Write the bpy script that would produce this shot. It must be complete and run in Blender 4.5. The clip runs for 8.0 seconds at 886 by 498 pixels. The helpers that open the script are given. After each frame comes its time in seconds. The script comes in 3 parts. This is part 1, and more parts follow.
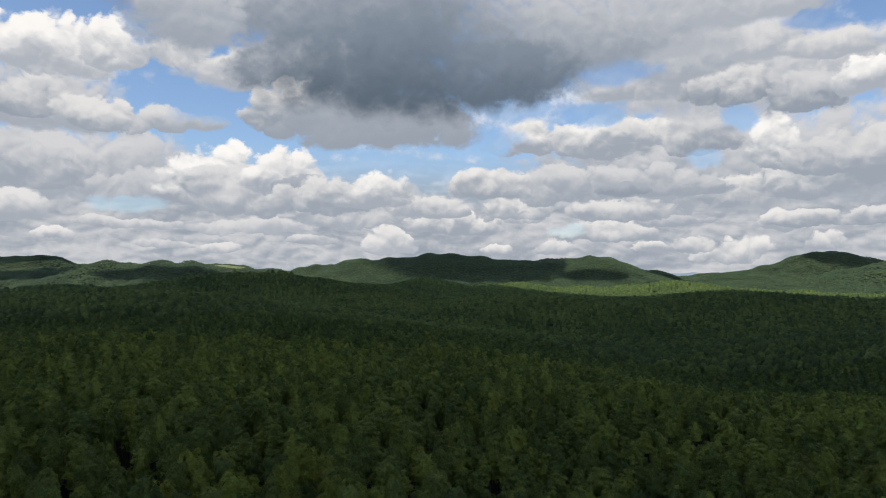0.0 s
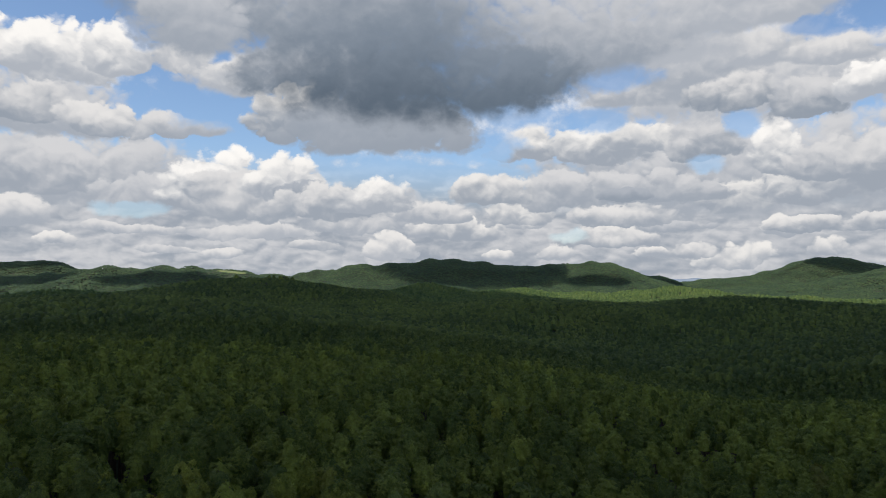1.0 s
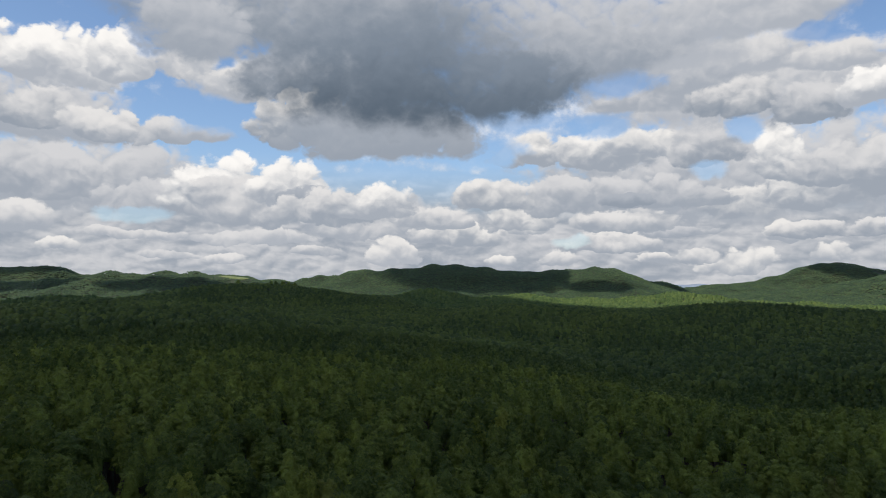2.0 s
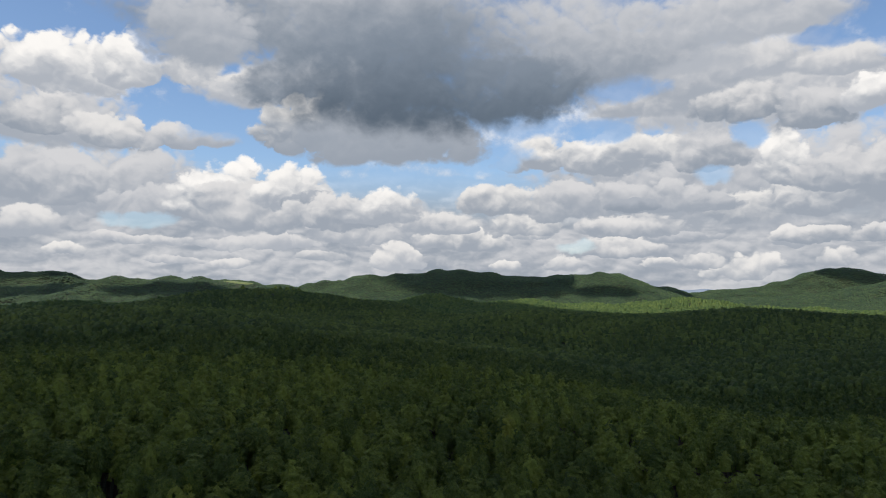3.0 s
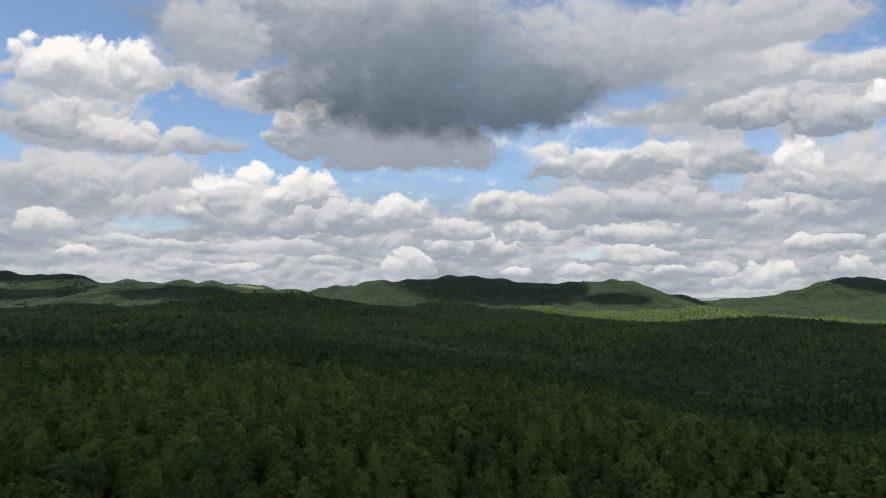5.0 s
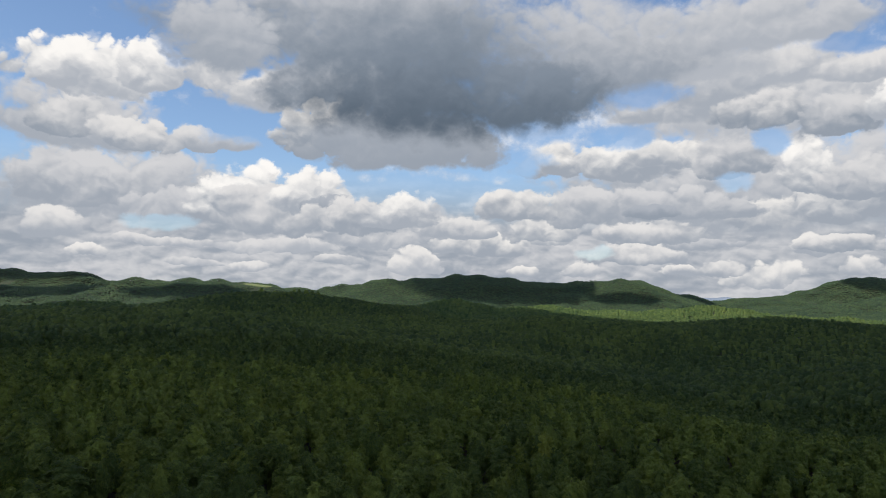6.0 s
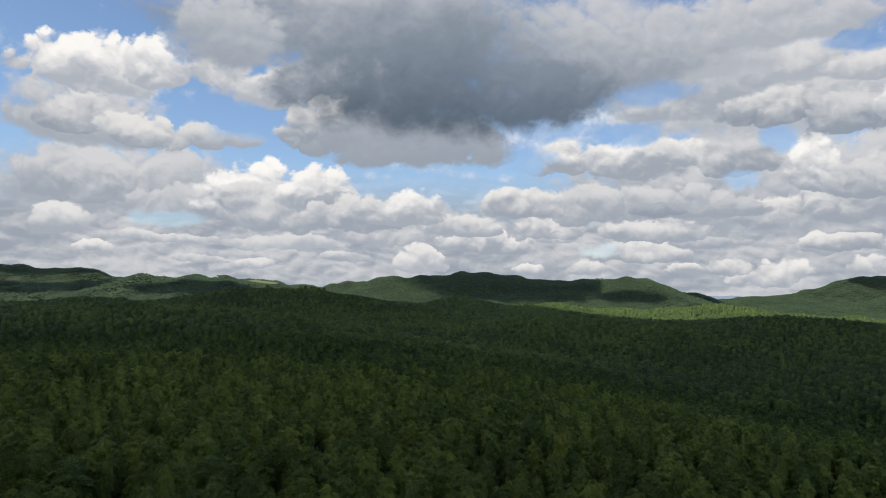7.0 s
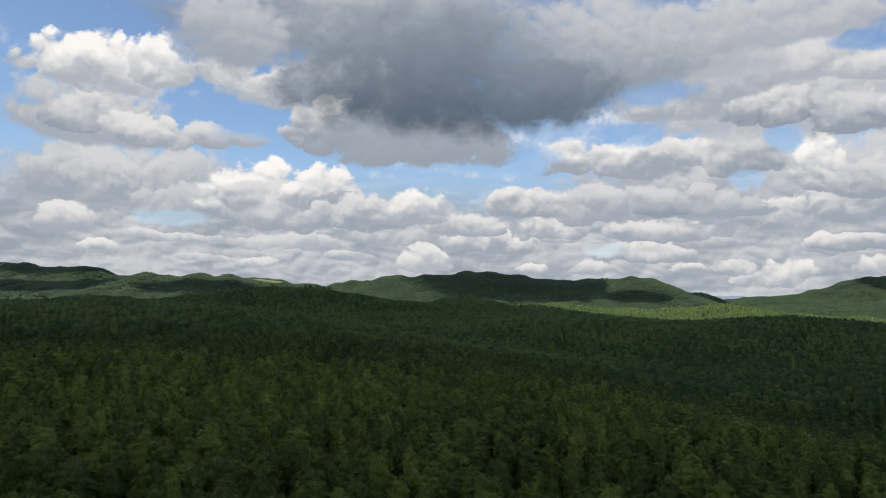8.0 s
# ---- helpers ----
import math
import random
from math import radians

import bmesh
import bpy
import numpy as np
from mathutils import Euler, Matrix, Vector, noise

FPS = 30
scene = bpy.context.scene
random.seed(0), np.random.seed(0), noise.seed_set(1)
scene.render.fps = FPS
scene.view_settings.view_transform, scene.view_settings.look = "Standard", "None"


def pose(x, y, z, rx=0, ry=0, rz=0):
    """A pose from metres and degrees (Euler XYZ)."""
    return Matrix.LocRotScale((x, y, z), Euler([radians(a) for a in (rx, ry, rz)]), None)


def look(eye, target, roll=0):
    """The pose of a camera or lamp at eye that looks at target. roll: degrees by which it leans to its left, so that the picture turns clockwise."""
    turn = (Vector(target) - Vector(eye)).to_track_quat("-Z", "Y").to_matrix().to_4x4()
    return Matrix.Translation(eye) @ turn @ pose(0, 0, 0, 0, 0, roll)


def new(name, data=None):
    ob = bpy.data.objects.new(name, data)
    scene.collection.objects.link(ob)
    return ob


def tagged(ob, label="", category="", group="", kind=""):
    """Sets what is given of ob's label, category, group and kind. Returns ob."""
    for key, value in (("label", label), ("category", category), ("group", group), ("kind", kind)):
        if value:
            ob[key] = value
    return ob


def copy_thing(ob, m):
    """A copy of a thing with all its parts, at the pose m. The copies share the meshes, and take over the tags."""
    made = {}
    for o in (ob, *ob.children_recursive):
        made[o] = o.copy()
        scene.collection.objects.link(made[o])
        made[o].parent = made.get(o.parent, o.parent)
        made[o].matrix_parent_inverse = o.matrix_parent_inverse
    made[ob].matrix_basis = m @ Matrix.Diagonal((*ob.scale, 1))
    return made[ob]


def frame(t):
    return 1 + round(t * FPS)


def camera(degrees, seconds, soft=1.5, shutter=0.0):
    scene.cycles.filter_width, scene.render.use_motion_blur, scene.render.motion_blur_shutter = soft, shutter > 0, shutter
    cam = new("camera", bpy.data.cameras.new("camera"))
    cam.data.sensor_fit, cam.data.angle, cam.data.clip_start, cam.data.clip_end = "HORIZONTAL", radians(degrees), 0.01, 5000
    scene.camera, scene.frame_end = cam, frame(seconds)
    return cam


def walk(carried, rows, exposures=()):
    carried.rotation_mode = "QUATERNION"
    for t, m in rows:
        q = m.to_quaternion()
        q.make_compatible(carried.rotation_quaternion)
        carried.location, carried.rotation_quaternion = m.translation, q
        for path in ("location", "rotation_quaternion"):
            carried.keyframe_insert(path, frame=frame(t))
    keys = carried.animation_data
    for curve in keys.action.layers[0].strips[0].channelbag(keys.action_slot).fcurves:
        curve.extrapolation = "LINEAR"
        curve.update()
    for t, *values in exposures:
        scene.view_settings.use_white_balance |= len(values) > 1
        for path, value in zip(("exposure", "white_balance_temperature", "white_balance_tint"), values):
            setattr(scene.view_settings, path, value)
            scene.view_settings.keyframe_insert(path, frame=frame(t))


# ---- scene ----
cam = camera(65.0, 8.0, soft=0.75)
EYE = 60.0
# seconds, metres right, ahead and up from the first eye, degrees turned left, up, leaning
ROWS = [
    (0.0, 0.00, 0.00, 0.00, 0.00, 2.28, 0.01),
    (0.5, -0.15, 1.59, 0.09, 0.05, 2.49, 0.02),
    (1.0, -0.26, 3.19, 0.15, 0.125, 2.73, 0.045),
    (1.5, -0.35, 4.77, 0.23, 0.205, 2.965, 0.07),
    (3.0, -0.82, 9.36, 0.56, 0.713, 3.60, 0.10),
    (3.5, -1.12, 10.88, 0.70, 0.922, 3.80, 0.15),
    (4.0, -1.60, 12.49, 0.80, 1.095, 3.977, 0.275),
    (4.5, -2.30, 14.37, 0.82, 1.352, 4.094, 0.44),
    (6.0, -4.66, 20.71, 0.89, 2.164, 3.991, 0.79),
    (6.5, -5.58, 22.81, 0.83, 2.41, 3.824, 0.90),
    (7.0, -6.61, 24.85, 0.64, 2.603, 3.773, 1.00),
    (7.5, -7.61, 26.81, 0.42, 2.786, 3.737, 1.046),
    (8.0, -8.64, 28.74, 0.20, 2.926, 3.727, 1.127),
]


def flown(x, y, z, yaw, pitch, roll):
    eye = Vector((x, y, EYE + z))
    a, b = radians(yaw), radians(pitch)
    return look(eye, eye + Vector((-math.sin(a) * math.cos(b), math.cos(a) * math.cos(b), math.sin(b))), roll)


walk(cam, [(t, flown(*row)) for t, *row in ROWS])

# ---- light ----
SUN_TURN, SUN_HEIGHT = 232.0, 60.0      # compass degrees from +y towards +x, and above the horizon
TO_SUN = Vector((math.sin(radians(SUN_TURN)) * math.cos(radians(SUN_HEIGHT)),
                 math.cos(radians(SUN_TURN)) * math.cos(radians(SUN_HEIGHT)), math.sin(radians(SUN_HEIGHT))))
sun = new("sun", bpy.data.lights.new("sun", "SUN"))
sun.data.energy, sun.data.angle, sun.data.color = 4.1, radians(0.5), (1.0, 0.95, 0.87)
sun.matrix_world = look((0, 0, 3000), Vector((0, 0, 3000)) - TO_SUN)
scene.view_settings.exposure = 0.0

world = bpy.data.worlds.new("summer_sky")
scene.world = world
world.use_nodes = True
wt = world.node_tree
wt.nodes.clear()


class Graph:
    """Short calls for building a node tree."""

    def __init__(self, tree):
        self.tree = tree

    def put(self, socket, value):
        if isinstance(value, bpy.types.NodeSocket):
            self.tree.links.new(value, socket)
        else:
            socket.default_value = value

    def node(self, kind, **inputs):
        n = self.tree.nodes.new(kind)
        for key, value in inputs.items():
            self.put(n.inputs[key.replace("_", " ")], value)
        return n

    def math(self, op, a, b=0.0, c=0.0, clamp=False):
        n = self.tree.nodes.new("ShaderNodeMath")
        n.operation, n.use_clamp = op, clamp
        for i, value in enumerate((a, b, c)):
            self.put(n.inputs[i], value)
        return n.outputs[0]

    def vec(self, op, a, b):
        n = self.tree.nodes.new("ShaderNodeVectorMath")
        n.operation = op
        self.put(n.inputs[0], a)
        self.put(n.inputs[1], b)
        return n.outputs[0]

    def step(self, value, lo, hi):
        n = self.tree.nodes.new("ShaderNodeMapRange")
        n.interpolation_type = "SMOOTHSTEP"
        self.put(n.inputs[0], value)
        self.put(n.inputs[1], lo)
        self.put(n.inputs[2], hi)
        return n.outputs[0]

    def mix(self, fac, a, b):
        n = self.tree.nodes.new("ShaderNodeMix")
        n.data_type = "RGBA"
        self.put(n.inputs[0], fac)
        self.put(n.inputs[6], a)
        self.put(n.inputs[7], b)
        return n.outputs[2]

    def noise(self, p, scale, detail, rough=0.5):
        n = self.node("ShaderNodeTexNoise", Vector=p, Scale=scale, Detail=detail, Roughness=rough)
        return n


G = Graph(wt)
nishita = wt.nodes.new("ShaderNodeTexSky")
nishita.sky_type, nishita.sun_disc = "NISHITA", False
nishita.sun_elevation, nishita.sun_rotation = radians(SUN_HEIGHT), radians(SUN_TURN)
nishita.air_density, nishita.dust_density = 1.0, 0.6
way = wt.nodes.new("ShaderNodeTexCoord").outputs["Generated"]
parts = G.node("ShaderNodeSeparateXYZ", Vector=way)
wx, wy, wz = parts.outputs
turn = G.math("MULTIPLY", G.math("ARCTAN2", wx, wy), 57.2958)
rise = G.math("MULTIPLY", G.math("ARCSINE", wz), 57.2958)
# clouds look flatter the lower they stand
low = G.node("ShaderNodeCombineXYZ", X=wx, Y=wy, Z=G.math("MULTIPLY", wz, 1.25)).outputs[0]
broad = G.noise(low, 7.0, 3.0, 0.55)
fine = G.noise(low, 30.0, 4.0, 0.6)
bs = G.node("ShaderNodeSeparateXYZ", Vector=broad.outputs["Color"])
fs = G.node("ShaderNodeSeparateXYZ", Vector=fine.outputs["Color"])
turn_w = G.math("MULTIPLY_ADD", bs.outputs[0], 4.0, G.math("MULTIPLY_ADD", fs.outputs[0], 1.6, G.math("ADD", turn, -2.8)))
rise_w = G.math("MULTIPLY_ADD", bs.outputs[1], 1.8, G.math("MULTIPLY_ADD", fs.outputs[1], 0.9, G.math("ADD", rise, -1.35)))


def puffs(p, scale):
    """Rounded lumps with creases between them, at three sizes; least in the middle of a lump."""
    total = 0.72
    for k, share in ((1.0, -1.0), (2.3, -0.5), (5.1, -0.22)):
        n = G.math("ABSOLUTE", G.math("MULTIPLY_ADD", G.noise(p, scale * k, 0.0).outputs[0], 2.0, -1.0))
        total = G.math("MULTIPLY_ADD", n, share, total)
    return total


warped = G.vec("ADD", low, G.vec("MULTIPLY", fine.outputs["Color"], (0.02, 0.02, 0.02)))
puff = puffs(warped, 17.0)
# the same lumps a little nearer to the sun: the difference lights their upper sides
puff_up = puffs(G.vec("ADD", warped, (-0.004, 0.0, 0.011)), 17.0)
relief = G.math("SUBTRACT", puff_up, puff)
ragged = G.math("MULTIPLY_ADD", puff, 1.2, G.math("MULTIPLY_ADD", fs.outputs[2], 1.3, -1.15))
glow = G.math("MULTIPLY_ADD", relief, 0.7, G.math("MULTIPLY_ADD", fs.outputs[2], 0.2, G.math("MULTIPLY_ADD", bs.outputs[2], 0.8, -0.5)))


def vapour(v):
    """Cloud grey of brightness v: the darker, the bluer."""
    d = min(1.0, max(0.0, (0.85 - v) / 0.7))
    return (v * (1.03 - 0.05 * d - 0.22 * d * d), v, v * (0.965 + 0.17 * d + 0.18 * d * d), 1)


def grey(fac, lo, hi):
    return G.mix(fac, vapour(lo), vapour(hi))


def cumulus(behind, az, base, half_width, height, lo, hi, soft=0.2, calm=1.0):
    """One heaped cloud before the sky behind it: a dome on a flat base, grey below and bright above."""
    dx = G.math("MULTIPLY_ADD", turn_w, 1 / half_width, -az / half_width)
    dy = G.math("MULTIPLY_ADD", rise_w, 1 / height, -base / height)
    bow = G.math("MAXIMUM", dy, G.math("MULTIPLY", dy, -2.4))
    far = G.math("MULTIPLY_ADD", bow, bow, G.math("MULTIPLY", dx, dx))
    cover = G.step(G.math("ADD", far, ragged), 1.0 + soft, 1.0 - soft)
    lit = G.math("MULTIPLY_ADD", dy, 0.75, G.math("MULTIPLY", glow, calm) if calm != 1.0 else glow)
    return G.mix(cover, behind, grey(G.step(lit, -0.3, 0.8), lo, hi))


def gap(before, az, base, half_width, height, open_by=0.8, soft=0.6):
    """An opening between the clouds, through which the blue sky shows."""
    dx = G.math("MULTIPLY_ADD", turn_w, 1 / half_width, -az / half_width)
    dy = G.math("MULTIPLY_ADD", rise_w, 2 / height, -2 * base / height - 1)
    far = G.math("MULTIPLY_ADD", dy, dy, G.math("MULTIPLY", dx, dx))
    return G.mix(G.math("MULTIPLY", G.step(G.math("ADD", far, ragged), 1.0 + soft, 1.0 - soft), open_by), before, blue)


blue = G.vec("MULTIPLY", nishita.outputs[0], (0.124, 0.134, 0.146))
# the fair-weather clouds that fill the rest of the sky, seen ever flatter towards the horizon
flat = G.math("ADD", G.math("MAXIMUM", wz, 0.0), 0.035)
plan = G.node("ShaderNodeCombineXYZ", X=G.math("DIVIDE", wx, flat), Y=G.math("DIVIDE", wy, flat), Z=0.0).outputs[0]
field = G.noise(plan, 0.4, 3.0, 0.52)
spread = G.math("MULTIPLY_ADD", fine.outputs[0], 0.25, field.outputs[0])
lit_far = G.step(G.math("MULTIPLY_ADD", G.math("ADD", fine.outputs[0], -0.5), 0.7, field.outputs[0]), 0.38, 0.68)
sky = G.mix(G.step(spread, 0.64, 0.8), blue, grey(lit_far, 0.5, 0.92))
# the deck over the far country: many small heaps, one behind the other
row = G.node("ShaderNodeCombineXYZ", X=wx, Y=wy, Z=G.math("MULTIPLY", wz, 2.3)).outputs[0]
row = G.vec("ADD", row, G.vec("MULTIPLY", fine.outputs["Color"], (0.02, 0.02, 0.02)))
heap, heap_up = puffs(row, 15.0), puffs(G.vec("ADD", row, (-0.004, 0.0, 0.014)), 15.0)
deck_lit = G.math("MULTIPLY_ADD", G.math("SUBTRACT", heap_up, heap), 0.75,
                  G.math("MULTIPLY_ADD", bs.outputs[2], 1.3, G.math("MULTIPLY_ADD", fs.outputs[0], 0.5, -0.42)))
sky = G.mix(G.step(rise, 11.0, 5.0), sky, grey(G.step(deck_lit, 0.1, 1.05), 0.37, 0.64))
sky = cumulus(sky, 20.8, 7.5, 13.3, 5.8, 0.42, 0.66, 0.5)
sky = cumulus(sky, 30.3, 7.7, 7.0, 4.3, 0.42, 0.64, 0.5)
sky = cumulus(sky, -27.0, 7.3, 8.9, 3.8, 0.42, 0.64, 0.4)
sky = cumulus(sky, -3.9, 5.0, 6.9, 2.0, 0.42, 0.68, 0.4)
# small far heaps: degrees right, height of the base, half width, height, darkest and lightest grey
FAR_HEAPS = [(-23.8, 3.9, 3.5, 0.6, 0.44, 0.72), (-14.7, 3.7, 2.6, 0.6, 0.44, 0.78), (-17.8, 2.2, 1.3, 0.6, 0.45, 0.76),
             (-1.8, 4.2, 1.6, 0.9, 0.42, 0.82), (6.3, 4.8, 1.4, 1.3, 0.42, 0.85), (14.0, 3.9, 1.6, 0.8, 0.42, 0.84),
             (17.0, 2.3, 1.5, 0.5, 0.42, 0.8), (18.2, 4.3, 3.5, 0.5, 0.4, 0.6), (20.6, 1.8, 1.0, 0.8, 0.42, 0.85),
             (25.5, 3.7, 1.2, 1.2, 0.42, 0.82), (29.1, 2.2, 1.6, 0.9, 0.42, 0.8), (-21.5, 2.4, 2.0, 0.5, 0.45, 0.7), (9.5, 2.2, 1.5, 0.8, 0.43, 0.78)]
for heap_row in FAR_HEAPS:
    sky = cumulus(sky, *heap_row, 0.2)
sky = cumulus(sky, -29.1, 2.9, 1.6, 0.7, 0.42, 0.82, 0.2)
sky = cumulus(sky, -4.4, 2.6, 1.8, 1.4, 0.47, 0.8, 0.2)
sky = cumulus(sky, 4.5, 2.0, 1.6, 0.7, 0.42, 0.82, 0.2)
sky = cumulus(sky, 23.4, 1.8, 2.0, 1.2, 0.42, 0.84, 0.2)
sky = cumulus(sky, 13.1, 3.3, 3.3, 1.0, 0.39, 0.77, 0.2)
sky = cumulus(sky, 1.7, 4.1, 3.7, 1.3, 0.39, 0.84, 0.2)
sky = cumulus(sky, -15.2, 3.9, 5.2, 0.9, 0.46, 0.71, 0.2)
sky = cumulus(sky, -31.6, 4.6, 2.0, 1.7, 0.42, 0.77, 0.2)
sky = cumulus(sky, -7.6, 4.7, 4.1, 1.5, 0.42, 0.73, 0.2)
sky = cumulus(sky, -1.1, 5.4, 2.8, 1.3, 0.42, 0.77, 0.2)
sky = cumulus(sky, 5.9, 5.4, 2.8, 1.7, 0.39, 0.86, 0.2)
sky = cumulus(sky, 14.0, 5.0, 4.4, 1.3, 0.39, 0.76, 0.2)
sky = cumulus(sky, 22.8, 6.1, 2.8, 2.0, 0.39, 0.84, 0.2)
sky = cumulus(sky, 27.8, 6.6, 3.7, 2.2, 0.39, 0.89, 0.2)
sky = cumulus(sky, 27.4, 3.9, 2.6, 0.9, 0.37, 0.77, 0.2)
sky = cumulus(sky, 31.6, 3.9, 2.0, 0.7, 0.37, 0.73, 0.2)
sky = cumulus(sky, 19.9, 2.3, 1.9, 0.8, 0.4, 0.77, 0.2)
sky = cumulus(sky, -10.3, 2.8, 2.7, 0.7, 0.4, 0.73, 0.2)
sky = cumulus(sky, -29.6, 7.7, 5.3, 3.0, 0.39, 0.66, 0.2)
sky = cumulus(sky, -23.1, 6.4, 3.6, 2.1, 0.42, 0.64, 0.2)
sky = cumulus(sky, -18.7, 6.8, 3.8, 3.3, 0.39, 0.96, 0.2)
sky = cumulus(sky, -15.7, 6.1, 4.8, 2.9, 0.39, 0.73, 0.2)
sky = cumulus(sky, -13.1, 7.6, 3.1, 2.5, 0.42, 0.93, 0.2)
sky = cumulus(sky, -11.3, 7.1, 2.0, 1.3, 0.34, 0.47, 0.2)
sky = cumulus(sky, -9.0, 6.0, 4.1, 2.3, 0.38, 0.75, 0.2)
sky = cumulus(sky, -5.8, 6.4, 3.0, 2.1, 0.42, 0.93, 0.2)
sky = cumulus(sky, 10.0, 6.7, 5.4, 2.0, 0.39, 0.68, 0.2)
sky = cumulus(sky, 4.0, 7.1, 3.5, 1.6, 0.38, 0.82, 0.2)
sky = cumulus(sky, 17.9, 6.9, 5.1, 1.7, 0.39, 0.66, 0.2)
sky = cumulus(sky, 14.5, 6.6, 2.0, 0.6, 0.34, 0.46, 0.2)
sky = cumulus(sky, 6.8, 10.4, 3.5, 1.9, 0.39, 0.85, 0.2)
sky = cumulus(sky, 12.7, 10.2, 4.0, 2.4, 0.39, 0.91, 0.2)
sky = cumulus(sky, 16.7, 10.8, 3.0, 1.6, 0.4, 0.86, 0.2)
sky = cumulus(sky, 20.9, 10.4, 2.7, 2.3, 0.35, 0.68, 0.2)
sky = cumulus(sky, 26.0, 9.1, 2.3, 2.8, 0.39, 0.95, 0.2)
sky = cumulus(sky, 29.6, 8.2, 3.2, 2.3, 0.38, 0.71, 0.2)
sky = cumulus(sky, 32.0, 7.6, 2.0, 3.4, 0.38, 0.73, 0.2)
sky = cumulus(sky, 24.9, 13.9, 12.7, 4.3, 0.48, 0.74, 0.5)
sky = cumulus(sky, 18.0, 15.3, 6.8, 3.3, 0.42, 0.68, 0.5)
sky = cumulus(sky, -30.0, 11.8, 5.6, 3.4, 0.42, 0.64, 0.4)
sky = cumulus(sky, -30.7, 12.2, 2.6, 2.1, 0.35, 0.73, 0.2)
sky = cumulus(sky, -26.0, 11.7, 2.7, 1.8, 0.38, 0.77, 0.2)
sky = cumulus(sky, -22.4, 11.7, 2.8, 1.4, 0.4, 0.73, 0.2)
sky = cumulus(sky, -19.6, 11.6, 1.9, 0.9, 0.42, 0.59, 0.5)
sky = cumulus(sky, -29.7, 15.4, 5.0, 3.0, 0.46, 0.95, 0.2)
sky = cumulus(sky, -25.3, 16.4, 2.7, 2.7, 0.46, 0.95, 0.2)
sky = cumulus(sky, -20.5, 16.7, 2.5, 2.0, 0.46, 0.77, 0.4)
sky = cumulus(sky, -16.6, 15.5, 3.9, 2.4, 0.46, 0.8, 0.4)
sky = cumulus(sky, 22.5, 13.6, 3.4, 2.1, 0.32, 0.73, 0.2)
sky = cumulus(sky, 27.9, 12.8, 2.9, 2.0, 0.34, 0.68, 0.2)
sky = cumulus(sky, 31.8, 13.4, 1.9, 2.0, 0.44, 0.98, 0.2)
sky = cumulus(sky, 14.5, 14.5, 2.2, 1.8, 0.42, 0.68, 0.5)
sky = cumulus(sky, 18.9, 16.3, 4.6, 2.7, 0.42, 0.77, 0.4)
sky = cumulus(sky, 24.2, 16.7, 4.3, 2.0, 0.46, 0.75, 0.4)
sky = cumulus(sky, 29.8, 16.1, 3.2, 1.5, 0.46, 0.75, 0.4)
sky = cumulus(sky, 15.5, 18.0, 7.4, 3.5, 0.48, 0.72, 0.5)
sky = cumulus(sky, 22.3, 20.0, 8.1, 2.8, 0.46, 0.62, 0.6)
sky = gap(sky, 12.3, 12.1, 2.2, 1.8)
sky = gap(sky, 14.1, 15.1, 2.7, 2.1)
sky = gap(sky, 20.9, 8.5, 1.4, 1.3, 0.6)
sky = gap(sky, 23.4, 11.0, 1.2, 1.7)
sky = gap(sky, -24.5, 4.9, 2.2, 1.2, 0.55)
sky = gap(sky, 2.6, 9.6, 3.6, 2.8, 0.85)
sky = gap(sky, 10.5, 3.2, 1.5, 1.0, 0.45)
sky = gap(sky, 6.0, 12.4, 4.2, 2.2, 0.8)
sky = gap(sky, 28.9, 17.6, 2.5, 1.4)
sky = gap(sky, 32.1, 18.2, 1.0, 1.1)
sky = gap(sky, -22.9, 17.6, 1.8, 3.1)
sky = gap(sky, -19.2, 12.0, 2.5, 3.0)
sky = cumulus(sky, -10.4, 16.3, 6.8, 4.6, 0.3, 0.55, 0.5)
sky = cumulus(sky, -11.8, 12.5, 4.5, 3.0, 0.35, 0.82, 0.2)
sky = cumulus(sky, -5.4, 11.8, 7.6, 3.4, 0.36, 0.46, 0.4, 0.5)
sky = cumulus(sky, -8.6, 20.6, 14.9, 6.3, 0.29, 0.55, 0.7, 0.6)
sky = cumulus(sky, -20.0, 18.9, 3.9, 3.8, 0.38, 0.56, 0.5, 0.6)
sky = cumulus(sky, 9.2, 18.6, 7.6, 4.7, 0.34, 0.58, 0.8, 0.6)
sky = cumulus(sky, -3.0, 15.6, 10.7, 5.9, 0.14, 0.26, 1.1, 0.3)
sky = cumulus(sky, 5.4, 15.5, 5.1, 3.7, 0.165, 0.27, 0.8, 0.4)
back = G.node("ShaderNodeBackground", Color=sky, Strength=1.0)
G.put(G.node("ShaderNodeOutputWorld").inputs["Surface"], back.outputs[0])

# ---- materials ----


